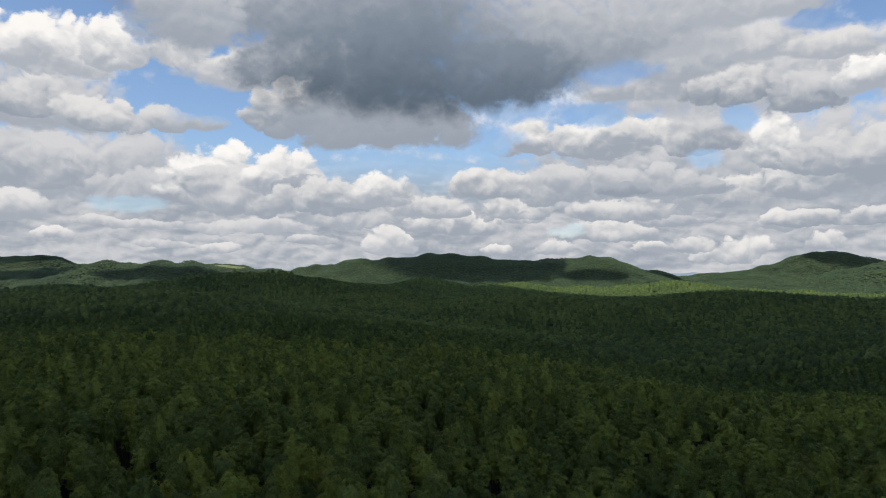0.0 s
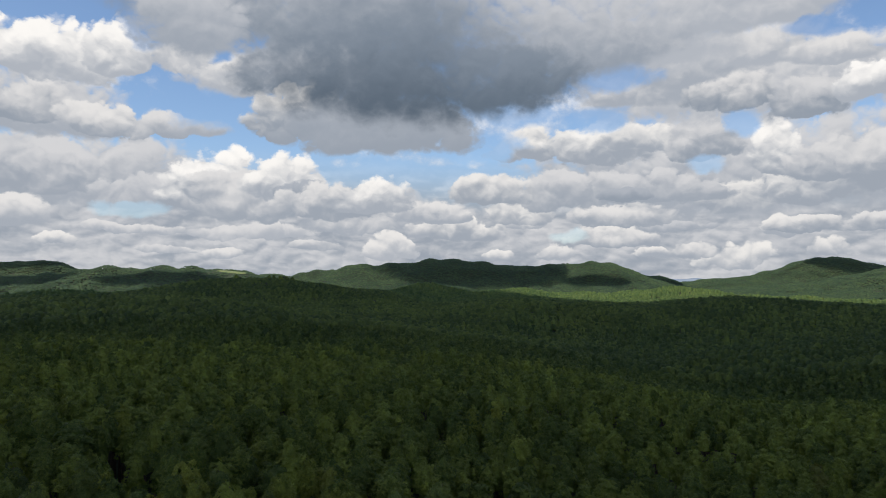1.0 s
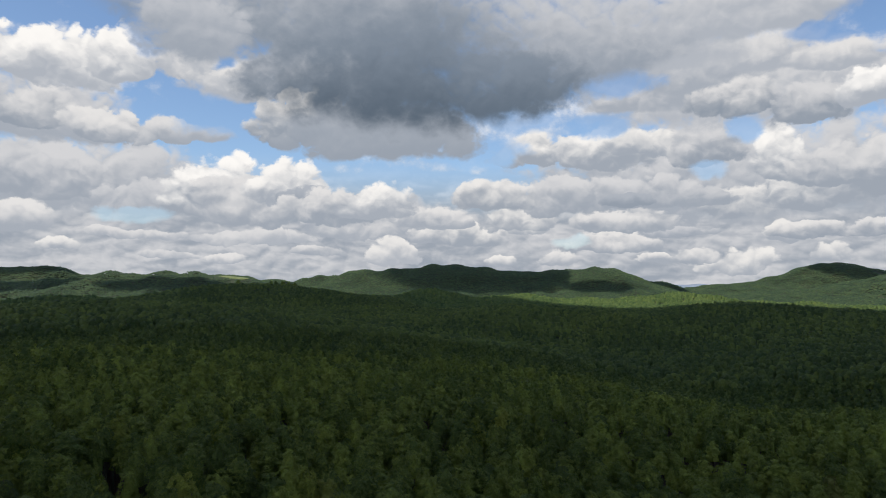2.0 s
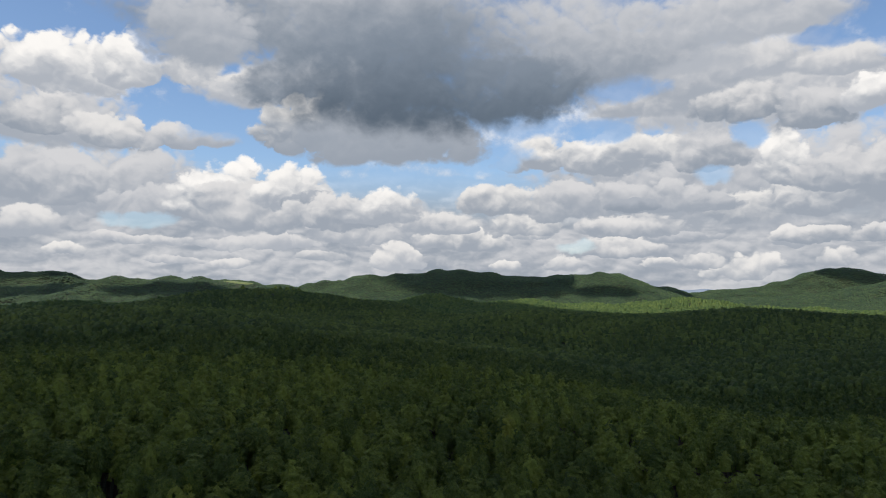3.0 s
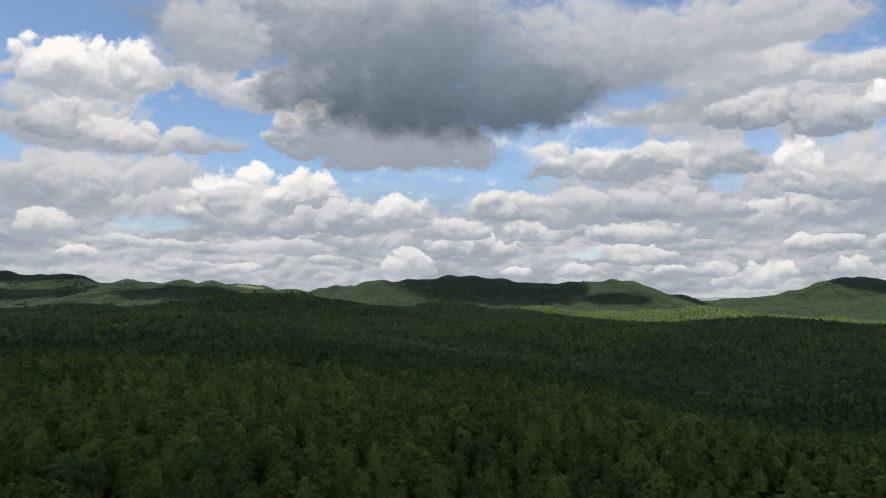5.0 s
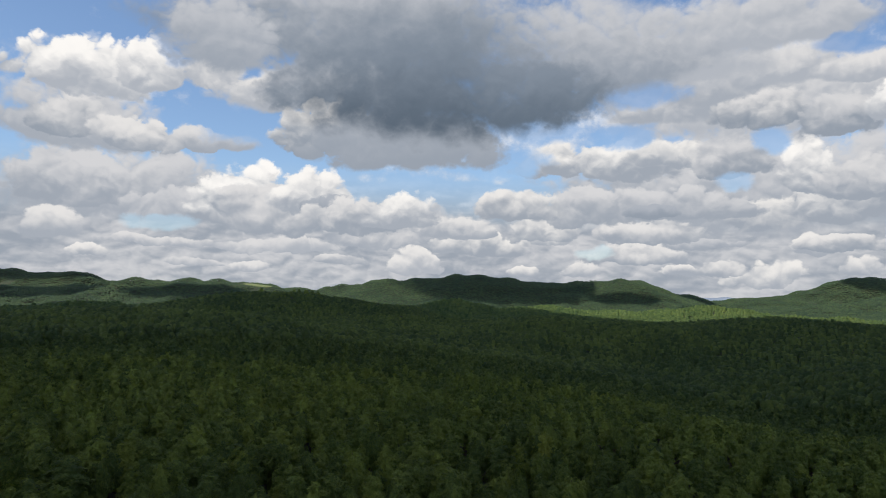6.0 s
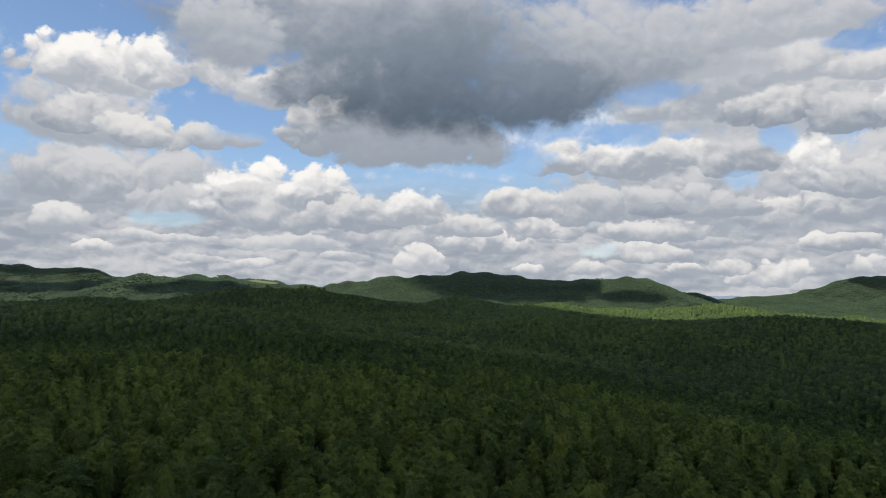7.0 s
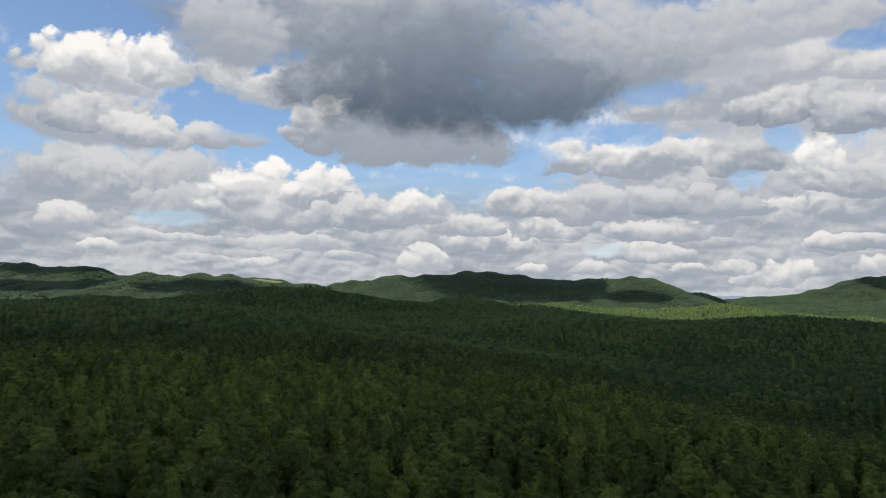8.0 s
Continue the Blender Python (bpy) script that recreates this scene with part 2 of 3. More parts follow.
def leaf_material(name, dark, light, own, vary=0.35):
    """Foliage: a colour of its own for every tree, another for every spray, light through the leaves."""
    m = bpy.data.materials.new(name)
    m.use_nodes = True
    t = m.node_tree
    t.nodes.clear()
    g = Graph(t)
    if own:
        tint = t.nodes.new("ShaderNodeObjectInfo").outputs["Random"]
    else:
        a = t.nodes.new("ShaderNodeAttribute")
        a.attribute_name = "tint"
        tint = a.outputs["Fac"]
    spray = t.nodes.new("ShaderNodeNewGeometry").outputs["Random Per Island"]
    where = t.nodes.new("ShaderNodeTexCoord").outputs["Object"]
    spot = g.noise(where, 0.7, 3.0, 0.6).outputs[0]
    clump = g.noise(where, 2.8, 3.0, 0.7).outputs[0]
    f = g.math("MULTIPLY_ADD", spray, vary, g.math("MULTIPLY_ADD", spot, 0.3, g.math("MULTIPLY_ADD", clump, 1.0, g.math("MULTIPLY_ADD", tint, 0.8, -0.65 - vary / 2))), clamp=True)
    col = g.mix(f, (*dark, 1), (*light, 1))
    col = g.mix(g.math("MULTIPLY", g.step(tint, 0.985, 1.0), 0.5), col, (0.12, 0.10, 0.03, 1))
    rough = g.node("ShaderNodeBump", Height=clump, Strength=1.0, Distance=0.8)
    p = g.node("ShaderNodeBsdfPrincipled", Base_Color=col, Roughness=0.65, Normal=rough.outputs[0])
    p.inputs["Specular IOR Level"].default_value = 0.15
    tr = g.node("ShaderNodeBsdfTranslucent", Color=g.vec("MULTIPLY", col, (1.5, 1.5, 0.8)))
    mx = g.node("ShaderNodeMixShader", Fac=0.2)
    g.put(mx.inputs[1], p.outputs[0])
    g.put(mx.inputs[2], tr.outputs[0])
    g.put(g.node("ShaderNodeOutputMaterial").inputs["Surface"], mx.outputs[0])
    return m


def plain_material(name, a, b, scale, rough, bump=0.3):
    m = bpy.data.materials.new(name)
    m.use_nodes = True
    t = m.node_tree
    t.nodes.clear()
    g = Graph(t)
    where = t.nodes.new("ShaderNodeTexCoord").outputs["Object"]
    n1, n2 = g.noise(where, scale, 8.0, 0.6).outputs[0], g.noise(where, scale * 9, 4.0, 0.6).outputs[0]
    col = g.mix(g.step(g.math("MULTIPLY_ADD", n2, 0.4, n1), 0.45, 0.95), (*a, 1), (*b, 1))
    bn = g.node("ShaderNodeBump", Height=n2, Strength=bump)
    p = g.node("ShaderNodeBsdfPrincipled", Base_Color=col, Roughness=rough, Normal=bn.outputs[0])
    g.put(g.node("ShaderNodeOutputMaterial").inputs["Surface"], p.outputs[0])
    return m


LEAF_DARK, LEAF_LIGHT = (0.076, 0.112, 0.028), (0.268, 0.322, 0.058)
broad_leaf = leaf_material("broad_leaf", LEAF_DARK, LEAF_LIGHT, True)
pine_leaf = leaf_material("pine_needles", (0.062, 0.096, 0.030), (0.205, 0.252, 0.058), True)
poplar_leaf = leaf_material("poplar_leaf", (0.070, 0.110, 0.020), (0.290, 0.320, 0.055), True)
# duller and bluer than the near leaves: distance haze is tinted into the colour
hill_leaf = leaf_material("hazy_hill_leaf", (0.036, 0.062, 0.034), (0.078, 0.114, 0.046), False, 0.4)
# darker than forest_leaf: the self-shading of far crowns is put into the colour
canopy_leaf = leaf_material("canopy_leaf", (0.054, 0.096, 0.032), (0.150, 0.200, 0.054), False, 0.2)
forest_leaf = leaf_material("forest_leaf", LEAF_DARK, LEAF_LIGHT, False)
# forest_leaf darkened: shade that the simple crowns lack is mixed into the colour
shaded_slope_leaf = leaf_material("self_shaded_leaf", (0.053, 0.085, 0.025), (0.172, 0.218, 0.048), False)
# woods of the last ridge, with the haze painted in as pale blue
backdrop_mat = plain_material("far_hazed_woods", (0.17, 0.21, 0.26), (0.21, 0.25, 0.30), 0.01, 0.9)
bark = plain_material("bark", (0.05, 0.038, 0.028), (0.14, 0.11, 0.085), 3.0, 0.9, 0.6)
grass_mat = plain_material("meadow_grass", (0.10, 0.14, 0.04), (0.19, 0.20, 0.08), 0.15, 0.9)
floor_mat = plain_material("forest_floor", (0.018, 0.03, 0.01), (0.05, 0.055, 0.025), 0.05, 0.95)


def cloud_material(name, thick):
    """Sunlit vapour that lets light through and thins out towards a ragged rim."""
    m = bpy.data.materials.new(name)
    m.use_nodes = True
    t = m.node_tree
    t.nodes.clear()
    g = Graph(t)
    body = g.node("ShaderNodeMixShader", Fac=0.72)
    g.put(body.inputs[1], g.node("ShaderNodeBsdfDiffuse", Color=(0.9, 0.9, 0.9, 1)).outputs[0])
    g.put(body.inputs[2], g.node("ShaderNodeBsdfTranslucent", Color=(0.95, 0.95, 0.95, 1)).outputs[0])
    box = t.nodes.new("ShaderNodeTexCoord").outputs["Generated"]
    at = g.node("ShaderNodeSeparateXYZ", Vector=g.vec("MULTIPLY", g.vec("SUBTRACT", box, (0.5, 0.5, 0.5)), (2.0, 2.0, 0.0)))
    rim = g.math("SQRT", g.math("MULTIPLY_ADD", at.outputs[0], at.outputs[0], g.math("MULTIPLY", at.outputs[1], at.outputs[1])))
    rim = g.math("MULTIPLY_ADD", g.noise(box, 5.0, 5.0, 0.6).outputs[0], 0.5, rim)
    mx = g.node("ShaderNodeMixShader", Fac=g.math("MULTIPLY", g.step(rim, 1.2, 0.98), thick))
    g.put(mx.inputs[1], t.nodes.new("ShaderNodeBsdfTransparent").outputs[0])
    g.put(mx.inputs[2], body.outputs[0])
    g.put(g.node("ShaderNodeOutputMaterial").inputs["Surface"], mx.outputs[0])
    return m


cloud_mat = cloud_material("cloud_vapour", 1.0)
# partly see-through: the sun let in lifts the shaded hills in place of haze
thin_cloud_mat = cloud_material("thin_cloud_vapour", 0.72)

# ---- the land ----
# hills: middle right and ahead, height, half length and half depth, all in metres
WEST_KNOLL = [(-572, 850, 14, 64, 150), (-455, 850, 19, 63, 150), (-360, 850, 14, 42, 150), (-306, 850, 19, 41, 150),
              (-243, 850, 26, 63, 150), (-162, 850, 24, 68, 150), (-74, 850, 14, 43, 150), (-31, 1150, 26, 80, 150)]
NEAR_SWELL = [(73, 760, 11, 73, 130), (155, 760, 6, 61, 130), (266, 760, 7, 67, 130), (353, 760, 13, 67, 130),
              (483, 760, 4, 68, 130)]
VALLEY = [(116, 1350, 14, 96, 150), (226, 1350, 6, 80, 150), (421, 1350, 20, 110, 150), (604, 1350, 6, 114, 150)]
MAIN_RIDGE = [(-313, 2100, 42, 89, 230), (-194, 2100, 59, 145, 230), (-32, 2100, 51, 147, 230), (81, 2100, 51, 144, 230),
              (251, 2100, 52, 143, 230), (421, 2100, 48, 145, 230), (527, 2100, 49, 144, 230)]
WEST_RIDGE = [(-1175, 1700, 43, 133, 200), (-947, 1700, 43, 139, 200), (-829, 1700, 24, 70, 200), (-689, 1700, 59, 140, 200),
              (-489, 1700, 50, 128, 200), (-1624, 2350, 102, 178, 200), (-1328, 2350, 93, 180, 200)]
EAST_MOUNTAIN = [(1000, 2600, 39, 176, 230), (1287, 2600, 53, 179, 230), (1425, 2600, 55, 183, 230), (1533, 2600, 56, 183, 230),
                 (1786, 2600, 67, 179, 230), (937, 1900, 18, 148, 220), (1178, 1900, 52, 157, 220), (1351, 1900, 59, 127, 220)]
BACK_RIDGE = [(-719, 2750, 60, 139, 150), (-457, 2750, 79, 141, 150), (697, 2600, 56, 67, 150), (794, 2600, 38, 61, 150),
              (1000, 4300, 45, 700, 250)]
SLOPES = [(-122, 190, 7, 98, 90), (-169, 300, 4, 155, 120), (132, 330, -20, 83, 120), (109, 520, -16, 205, 100),
          (-217, 480, 22, 201, 130), (42, 130, -12, 54, 60)]
HILLS = WEST_KNOLL + NEAR_SWELL + VALLEY + MAIN_RIDGE + WEST_RIDGE + EAST_MOUNTAIN + BACK_RIDGE + SLOPES
TREE = 19.0                             # how high the forest stands over its floor
rng = np.random.default_rng(7)
WAVES = [(2 * math.pi / rng.uniform(60, 260), rng.uniform(0, 2 * math.pi), rng.uniform(0, 2 * math.pi)) for _ in range(14)]

spur_gen = np.random.default_rng(23)
SPURS = [(2 * math.pi / spur_gen.uniform(55, 150), spur_gen.uniform(-0.7, 0.7), spur_gen.uniform(0, 2 * math.pi)) for _ in range(6)]


def canopy(x, y):
    """The height of the forest's roof."""
    z = np.full(np.shape(x), 30.3)
    for hx, hy, h, rx, ry in HILLS:
        z = z + h * np.exp(-((x - hx) / rx) ** 2 - ((y - hy) / ry) ** 2)
    rough = sum(np.sin(k * (x * math.cos(a) + y * math.sin(a)) + b) for k, a, b in WAVES) / 14
    spurs = sum(np.sin(k * (x * math.cos(a) + y * math.sin(a)) + b) for k, a, b in SPURS) / 6
    away = np.clip((np.hypot(x, y) - 500) / 800, 0, 1)
    return z + rough * (2.5 + 6.0 * away) + spurs * 6.5 * away * np.clip((np.hypot(x, y) - 1200) / 400, 0, 1)


def mesh_object(name, verts, faces, material, tint=None, smooth=False):
    """verts: n x 3; faces: m x 3, as arrays."""
    me = bpy.data.meshes.new(name)
    me.vertices.add(len(verts))
    me.vertices.foreach_set("co", np.ascontiguousarray(verts, dtype=np.float32).ravel())
    me.loops.add(faces.size)
    me.loops.foreach_set("vertex_index", np.ascontiguousarray(faces, dtype=np.int32).ravel())
    me.polygons.add(len(faces))
    me.polygons.foreach_set("loop_start", np.arange(0, faces.size, faces.shape[1], dtype=np.int32))
    if tint is not None:
        at = me.attributes.new("tint", "FLOAT", "POINT")
        at.data.foreach_set("value", np.ascontiguousarray(tint, dtype=np.float32))
    me.update(calc_edges=True)
    me.polygons.foreach_set("use_smooth", np.full(len(faces), smooth))
    me.materials.append(material)
    return new(name, me)


MEADOW = (-504.0, 1640.0, 36.0, 18.0)    # the middle and half sizes of a mown clearing on the west ridge
GLADE = (-212.0, 798.0, 10.0, 9.0)      # and of a small one on the knoll


def floor_height(x, y):
    lift = np.exp(-((x - MEADOW[0]) / 90) ** 2 - ((y - MEADOW[1]) / 70) ** 2)
    deep = TREE - (TREE - 5.0) * np.clip((np.hypot(x, y) - 320) / 250, 0, 1)
    return canopy(x, y) - deep * (1 - 0.75 * lift)


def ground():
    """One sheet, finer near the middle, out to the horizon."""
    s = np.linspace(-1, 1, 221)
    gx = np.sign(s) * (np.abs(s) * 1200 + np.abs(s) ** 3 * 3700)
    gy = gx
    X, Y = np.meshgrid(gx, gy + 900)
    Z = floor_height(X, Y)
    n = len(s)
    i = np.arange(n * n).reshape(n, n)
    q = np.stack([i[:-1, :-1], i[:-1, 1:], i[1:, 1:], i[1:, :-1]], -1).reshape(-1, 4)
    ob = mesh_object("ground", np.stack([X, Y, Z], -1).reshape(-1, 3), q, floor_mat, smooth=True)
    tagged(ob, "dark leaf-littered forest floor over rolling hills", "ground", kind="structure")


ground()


def meadow(name, spot, bulge, label):
    """A pale grassy clearing with an uneven rim."""
    a, r = np.meshgrid(np.arange(40) * 2 * math.pi / 40, np.linspace(0.02, 1, 12))
    rim = 1 + 0.14 * np.sin(3 * a + 1) + 0.08 * np.sin(7 * a)
    X = spot[0] + spot[2] * r * rim * np.cos(a)
    Y = spot[1] + spot[3] * r * rim * np.sin(a)
    V = np.stack([X, Y, floor_height(X, Y) + bulge - (bulge + 0.5) * r ** 6], -1).reshape(-1, 3)
    i = np.arange(12 * 40).reshape(12, 40)
    j = np.roll(i, -1, 1)
    q = np.stack([i[:-1], i[1:], j[1:], j[:-1]], -1).reshape(-1, 4)
    tagged(mesh_object(name, V, q, grass_mat, smooth=True), label, "meadow", kind="structure")


meadow("meadow", MEADOW, 1.2, "pale green mown meadow in a clearing on the ridge")
meadow("glade", GLADE, 0.8, "small grassy clearing among trees on a shaded knoll")


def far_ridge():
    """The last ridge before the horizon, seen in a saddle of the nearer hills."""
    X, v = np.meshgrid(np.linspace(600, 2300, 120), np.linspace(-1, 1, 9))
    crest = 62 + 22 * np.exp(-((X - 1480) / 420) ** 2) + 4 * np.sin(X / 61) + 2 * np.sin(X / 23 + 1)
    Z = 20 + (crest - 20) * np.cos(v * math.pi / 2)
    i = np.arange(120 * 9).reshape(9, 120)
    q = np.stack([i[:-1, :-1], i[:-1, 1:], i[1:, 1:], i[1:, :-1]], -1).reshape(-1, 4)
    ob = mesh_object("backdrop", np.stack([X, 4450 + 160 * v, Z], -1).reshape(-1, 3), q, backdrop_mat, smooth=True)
    tagged(ob, "wooded ridge on the far horizon, pale blue with haze", "ridge", kind="structure")


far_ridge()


def wooded(x, y):
    """Leaves out the places that lie in a clearing."""
    keep = np.full(len(x), True)
    for mx, my, rx, ry in (MEADOW, GLADE):
        keep &= ((x - mx) / rx) ** 2 + ((y - my) / ry) ** 2 > 1.1
    return x[keep], y[keep]


# ---- trees ----
r_gen = np.random.default_rng(11)


def dome(r, segs, rings):
    """A rounded, pointed head with uneven sides: rings of (share of the half width, depth)."""
    t = np.arange(segs) * 2 * math.pi / segs
    v = [np.zeros((1, 3))]
    for k, (share, depth) in enumerate(rings):
        ring = np.stack([np.cos(t + k * 0.5), np.sin(t + k * 0.5), 0 * t], -1) * (r * share) * r_gen.uniform(0.72, 1.28, (segs, 1))
        v.append(ring + np.stack([0 * t, 0 * t, -depth + r_gen.uniform(-0.07, 0.07, segs)], -1))
    f = [[0, 1 + i, 1 + (i + 1) % segs] for i in range(segs)]
    for k in range(len(rings) - 1):
        for i in range(segs):
            a, b = 1 + k * segs + i, 1 + k * segs + (i + 1) % segs
            f += [[a, a + segs, b + segs], [a, b + segs, b]]
    return np.concatenate(v), np.array(f)


def crown(kind, r, lobes, tufts, size, segs=8):
    """A leafy head 1 high, its tip at 0: a shaded body, boughs that spiral down round it, and on each bough tufts of leaves."""
    point = 0.6 if kind == "pine" else 0.43
    lean = r_gen.uniform(-0.05, 0.05, 2)

    def reach(d):
        return r * np.clip(d, 0, 1) ** point * np.where(d > 0.8, 1 - 0.9 * (d - 0.8), 1.0)

    t = np.arange(segs) * 2 * math.pi / segs
    v = [np.array([[lean[0], lean[1], -0.09]])]
    rings = (0.3, 0.62, 1.0) if segs > 5 else (0.4, 1.0)
    for k, d in enumerate(rings):
        rr = reach(np.array(d)) * 0.84 * r_gen.uniform(0.8, 1.15, segs)
        v.append(np.stack([rr * np.cos(t + k * 0.4) + lean[0] * (1 - d), rr * np.sin(t + k * 0.4) + lean[1] * (1 - d), 0 * t - d - 0.04], -1))
    v = np.concatenate(v)
    f = [[0, 1 + i, 1 + (i + 1) % segs] for i in range(segs)]
    for k in range(len(rings) - 1):
        for i in range(segs):
            p, q = 1 + k * segs + i, 1 + k * segs + (i + 1) % segs
            f += [[p, p + segs, q + segs], [p, q + segs, q]]
    # the boughs
    i = np.arange(lobes)
    d = 0.06 + 0.8 * ((i + 0.4) / lobes) ** 0.72 + r_gen.uniform(-0.06, 0.06, lobes)
    a = i * 2.39996 + r_gen.uniform(-0.4, 0.4, lobes)
    s = r * r_gen.uniform(0.24, 0.4, lobes) * (0.62 + 0.55 * d)
    out = np.maximum(reach(d) * r_gen.uniform(0.82, 1.16, lobes) - s * 0.6, 0)
    c = np.stack([out * np.cos(a) + lean[0] * (1 - d), out * np.sin(a) + lean[1] * (1 - d), -d], -1)
    away = np.stack([np.cos(a), np.sin(a), 0 * a], -1)
    # the tufts: small sprays of leaves facing up and outward from their bough
    n = r_gen.normal(size=(lobes, tufts, 3)) * 0.62 + away[:, None] * 0.62 + (0, 0, 0.62)
    n = (n / np.linalg.norm(n, axis=2)[:, :, None])
    at = c[:, None] + n * s[:, None, None] * (1, 1, 0.95) * r_gen.uniform(0.8, 1.12, (lobes, tufts, 1))
    n, at = n.reshape(-1, 3), at.reshape(-1, 3)
    whole = np.repeat(away * 0.75 + np.stack([0 * d, 0 * d, 1.25 - d], -1), tufts, axis=0)
    face = n * 0.6 + whole * 0.5 + r_gen.normal(size=n.shape) * 0.25
    side = np.cross(face, r_gen.normal(size=n.shape))
    side /= np.linalg.norm(side, axis=1)[:, None]
    up = np.cross(side, face)
    up /= np.linalg.norm(up, axis=1)[:, None]
    L = size * r_gen.uniform(0.55, 1.35, (len(n), 1))
    W = L * (0.52 if kind == "pine" else 0.78) * r_gen.uniform(0.8, 1.2, (len(n), 1))
    leaf = np.stack([at - up * L * 0.5 - side * W * 0.5 - n * L * 0.2, at - up * L * 0.4 + side * W * 0.55 - n * L * 0.15,
                     at + up * L * 0.7 + n * L * 0.25], 1).reshape(-1, 3)
    return np.concatenate([v, leaf]), np.concatenate([np.array(f), len(v) + np.arange(3 * len(n)).reshape(-1, 3)])


def trunk_mesh(height, crown_h):
    """A tapered stem with limbs that reach into the crown; its tip at 0."""
    V, F = [], []

    def limb(a, b, ra, rb, sides=6):
        n = sum(len(v) for v in V)
        a, b = np.array(a, float), np.array(b, float)
        d = (b - a) / np.linalg.norm(b - a)
        u = np.cross(d, (0.3, 0.9, 0.2))
        u /= np.linalg.norm(u)
        w = np.cross(d, u)
        t = np.arange(sides) * 2 * math.pi / sides
        ring = np.cos(t)[:, None] * u + np.sin(t)[:, None] * w
        V.append(np.concatenate([a + ring * ra, b + ring * rb]))
        i, j = np.arange(sides), (np.arange(sides) + 1) % sides
        F.append(np.concatenate([np.stack([i, j, j + sides], -1), np.stack([i, j + sides, i + sides], -1)]) + n)

    limb((0, 0, -height), (0.1, 0, -height * 0.5), 0.26, 0.19)
    limb((0.1, 0, -height * 0.5), (0, 0, -0.6), 0.19, 0.03)
    for i in range(7):
        a, z = i * 2.4, -crown_h * (0.95 - 0.11 * i)
        reach = crown_h * 0.22 * (1.1 - 0.1 * i)
        limb((0, 0, z - 0.6), (reach * math.cos(a), reach * math.sin(a), z + 0.9), 0.08, 0.02, 4)
    return np.concatenate(V), np.concatenate(F)


def scatter(near, far, step, inside=True):
    """Places for trees on a jittered grid, between two distances from the start of the flight, in the wedge ahead (or round the rest)."""
    n = int(far / (0.9 * step)) + 2
    i, j = np.meshgrid(np.arange(-n, n + 1), np.arange(-n, n + 1))
    x = (i + (j % 2) * 0.5) * step
    y = j * step * 0.9
    x = (x + rng.uniform(-0.36, 0.36, x.shape) * step).ravel()
    y = (y + rng.uniform(-0.36, 0.36, y.shape) * step).ravel()
    d = np.hypot(x, y)
    wedge = (np.abs(np.degrees(np.arctan2(x, y + 70))) < 38) & (y > 25)
    keep = (d >= near) & (d < far) & (wedge if inside else ~wedge)
    return x[keep], y[keep]


# stands tinted darker, partly pine and partly shade put into the colour: middle right and ahead, half sizes
DARK_STANDS = [(230, 470, 150, 190), (120, 440, 75, 40), (-230, 815, 180, 90), (360, 740, 190, 90), (95, 250, 60, 26), (-250, 330, 90, 60)]


def stand(name, label, x, y, variants, height, width, material, uneven=1.9, smooth=False, stems=""):
    """Many trees of a few shapes as one mesh: far woods that nobody could count."""
    V, F, T, n = [], [], [], 0
    top = canopy(x, y) + rng.normal(0, uneven, len(x))
    pick = rng.integers(0, len(variants), len(x))
    own = 0.12 + rng.uniform(0, 0.88, len(x))
    for px, py, rx, ry in DARK_STANDS:
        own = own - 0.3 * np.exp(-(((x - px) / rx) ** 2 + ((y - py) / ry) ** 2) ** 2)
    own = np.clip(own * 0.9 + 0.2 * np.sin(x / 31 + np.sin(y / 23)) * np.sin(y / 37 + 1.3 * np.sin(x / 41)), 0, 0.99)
    for k, (v, f) in enumerate(variants):
        m = np.nonzero(pick == k)[0]
        a, h, w = rng.uniform(0, 6.28, len(m)), height * rng.uniform(0.75, 1.2, len(m)), width * rng.uniform(0.75, 1.25, len(m))
        c, s = np.cos(a)[:, None], np.sin(a)[:, None]
        px = (v[None, :, 0] * c - v[None, :, 1] * s) * w[:, None] + x[m][:, None]
        py = (v[None, :, 0] * s + v[None, :, 1] * c) * w[:, None] + y[m][:, None]
        pz = v[None, :, 2] * h[:, None] + top[m][:, None]
        V.append(np.stack([px, py, pz], -1).reshape(-1, 3))
        F.append((f[None] + (n + len(v) * np.arange(len(m)))[:, None, None]).reshape(-1, 3))
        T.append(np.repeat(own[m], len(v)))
        n += len(v) * len(m)
    ob = mesh_object(name, np.concatenate(V), np.concatenate(F), material, np.concatenate(T), smooth)
    if stems:
        foot = floor_height(x, y) - 0.3
        t = np.arange(3) * 2 * math.pi / 3
        low = np.stack([x[:, None] + 0.24 * np.cos(t), y[:, None] + 0.24 * np.sin(t), np.repeat(foot[:, None], 3, 1)], -1)
        high = np.stack([x[:, None] + 0.07 * np.cos(t), y[:, None] + 0.07 * np.sin(t), np.repeat(top[:, None] - 2.0, 3, 1)], -1)
        k = 6 * np.arange(len(x))[:, None, None]
        f = np.array([[0, 1, 4], [0, 4, 3], [1, 2, 5], [1, 5, 4], [2, 0, 3], [2, 3, 5]])
        tagged(mesh_object(stems, np.concatenate([low, high], 1).reshape(-1, 3), (k + f).reshape(-1, 3), bark),
               "grey-brown trunks standing close under the forest canopy", "tree trunks", kind="stuff")
    return tagged(ob, label, "forest", kind="stuff")


HOLLOWS = [(-26.5, 127.5, 4.4), (-46.5, 113.0, 3.6), (10.0, 141.0, 3.8), (66.0, 172.0, 4.0), (-57.0, 124.0, 3.2), (2.0, 129.0, 3.4)]


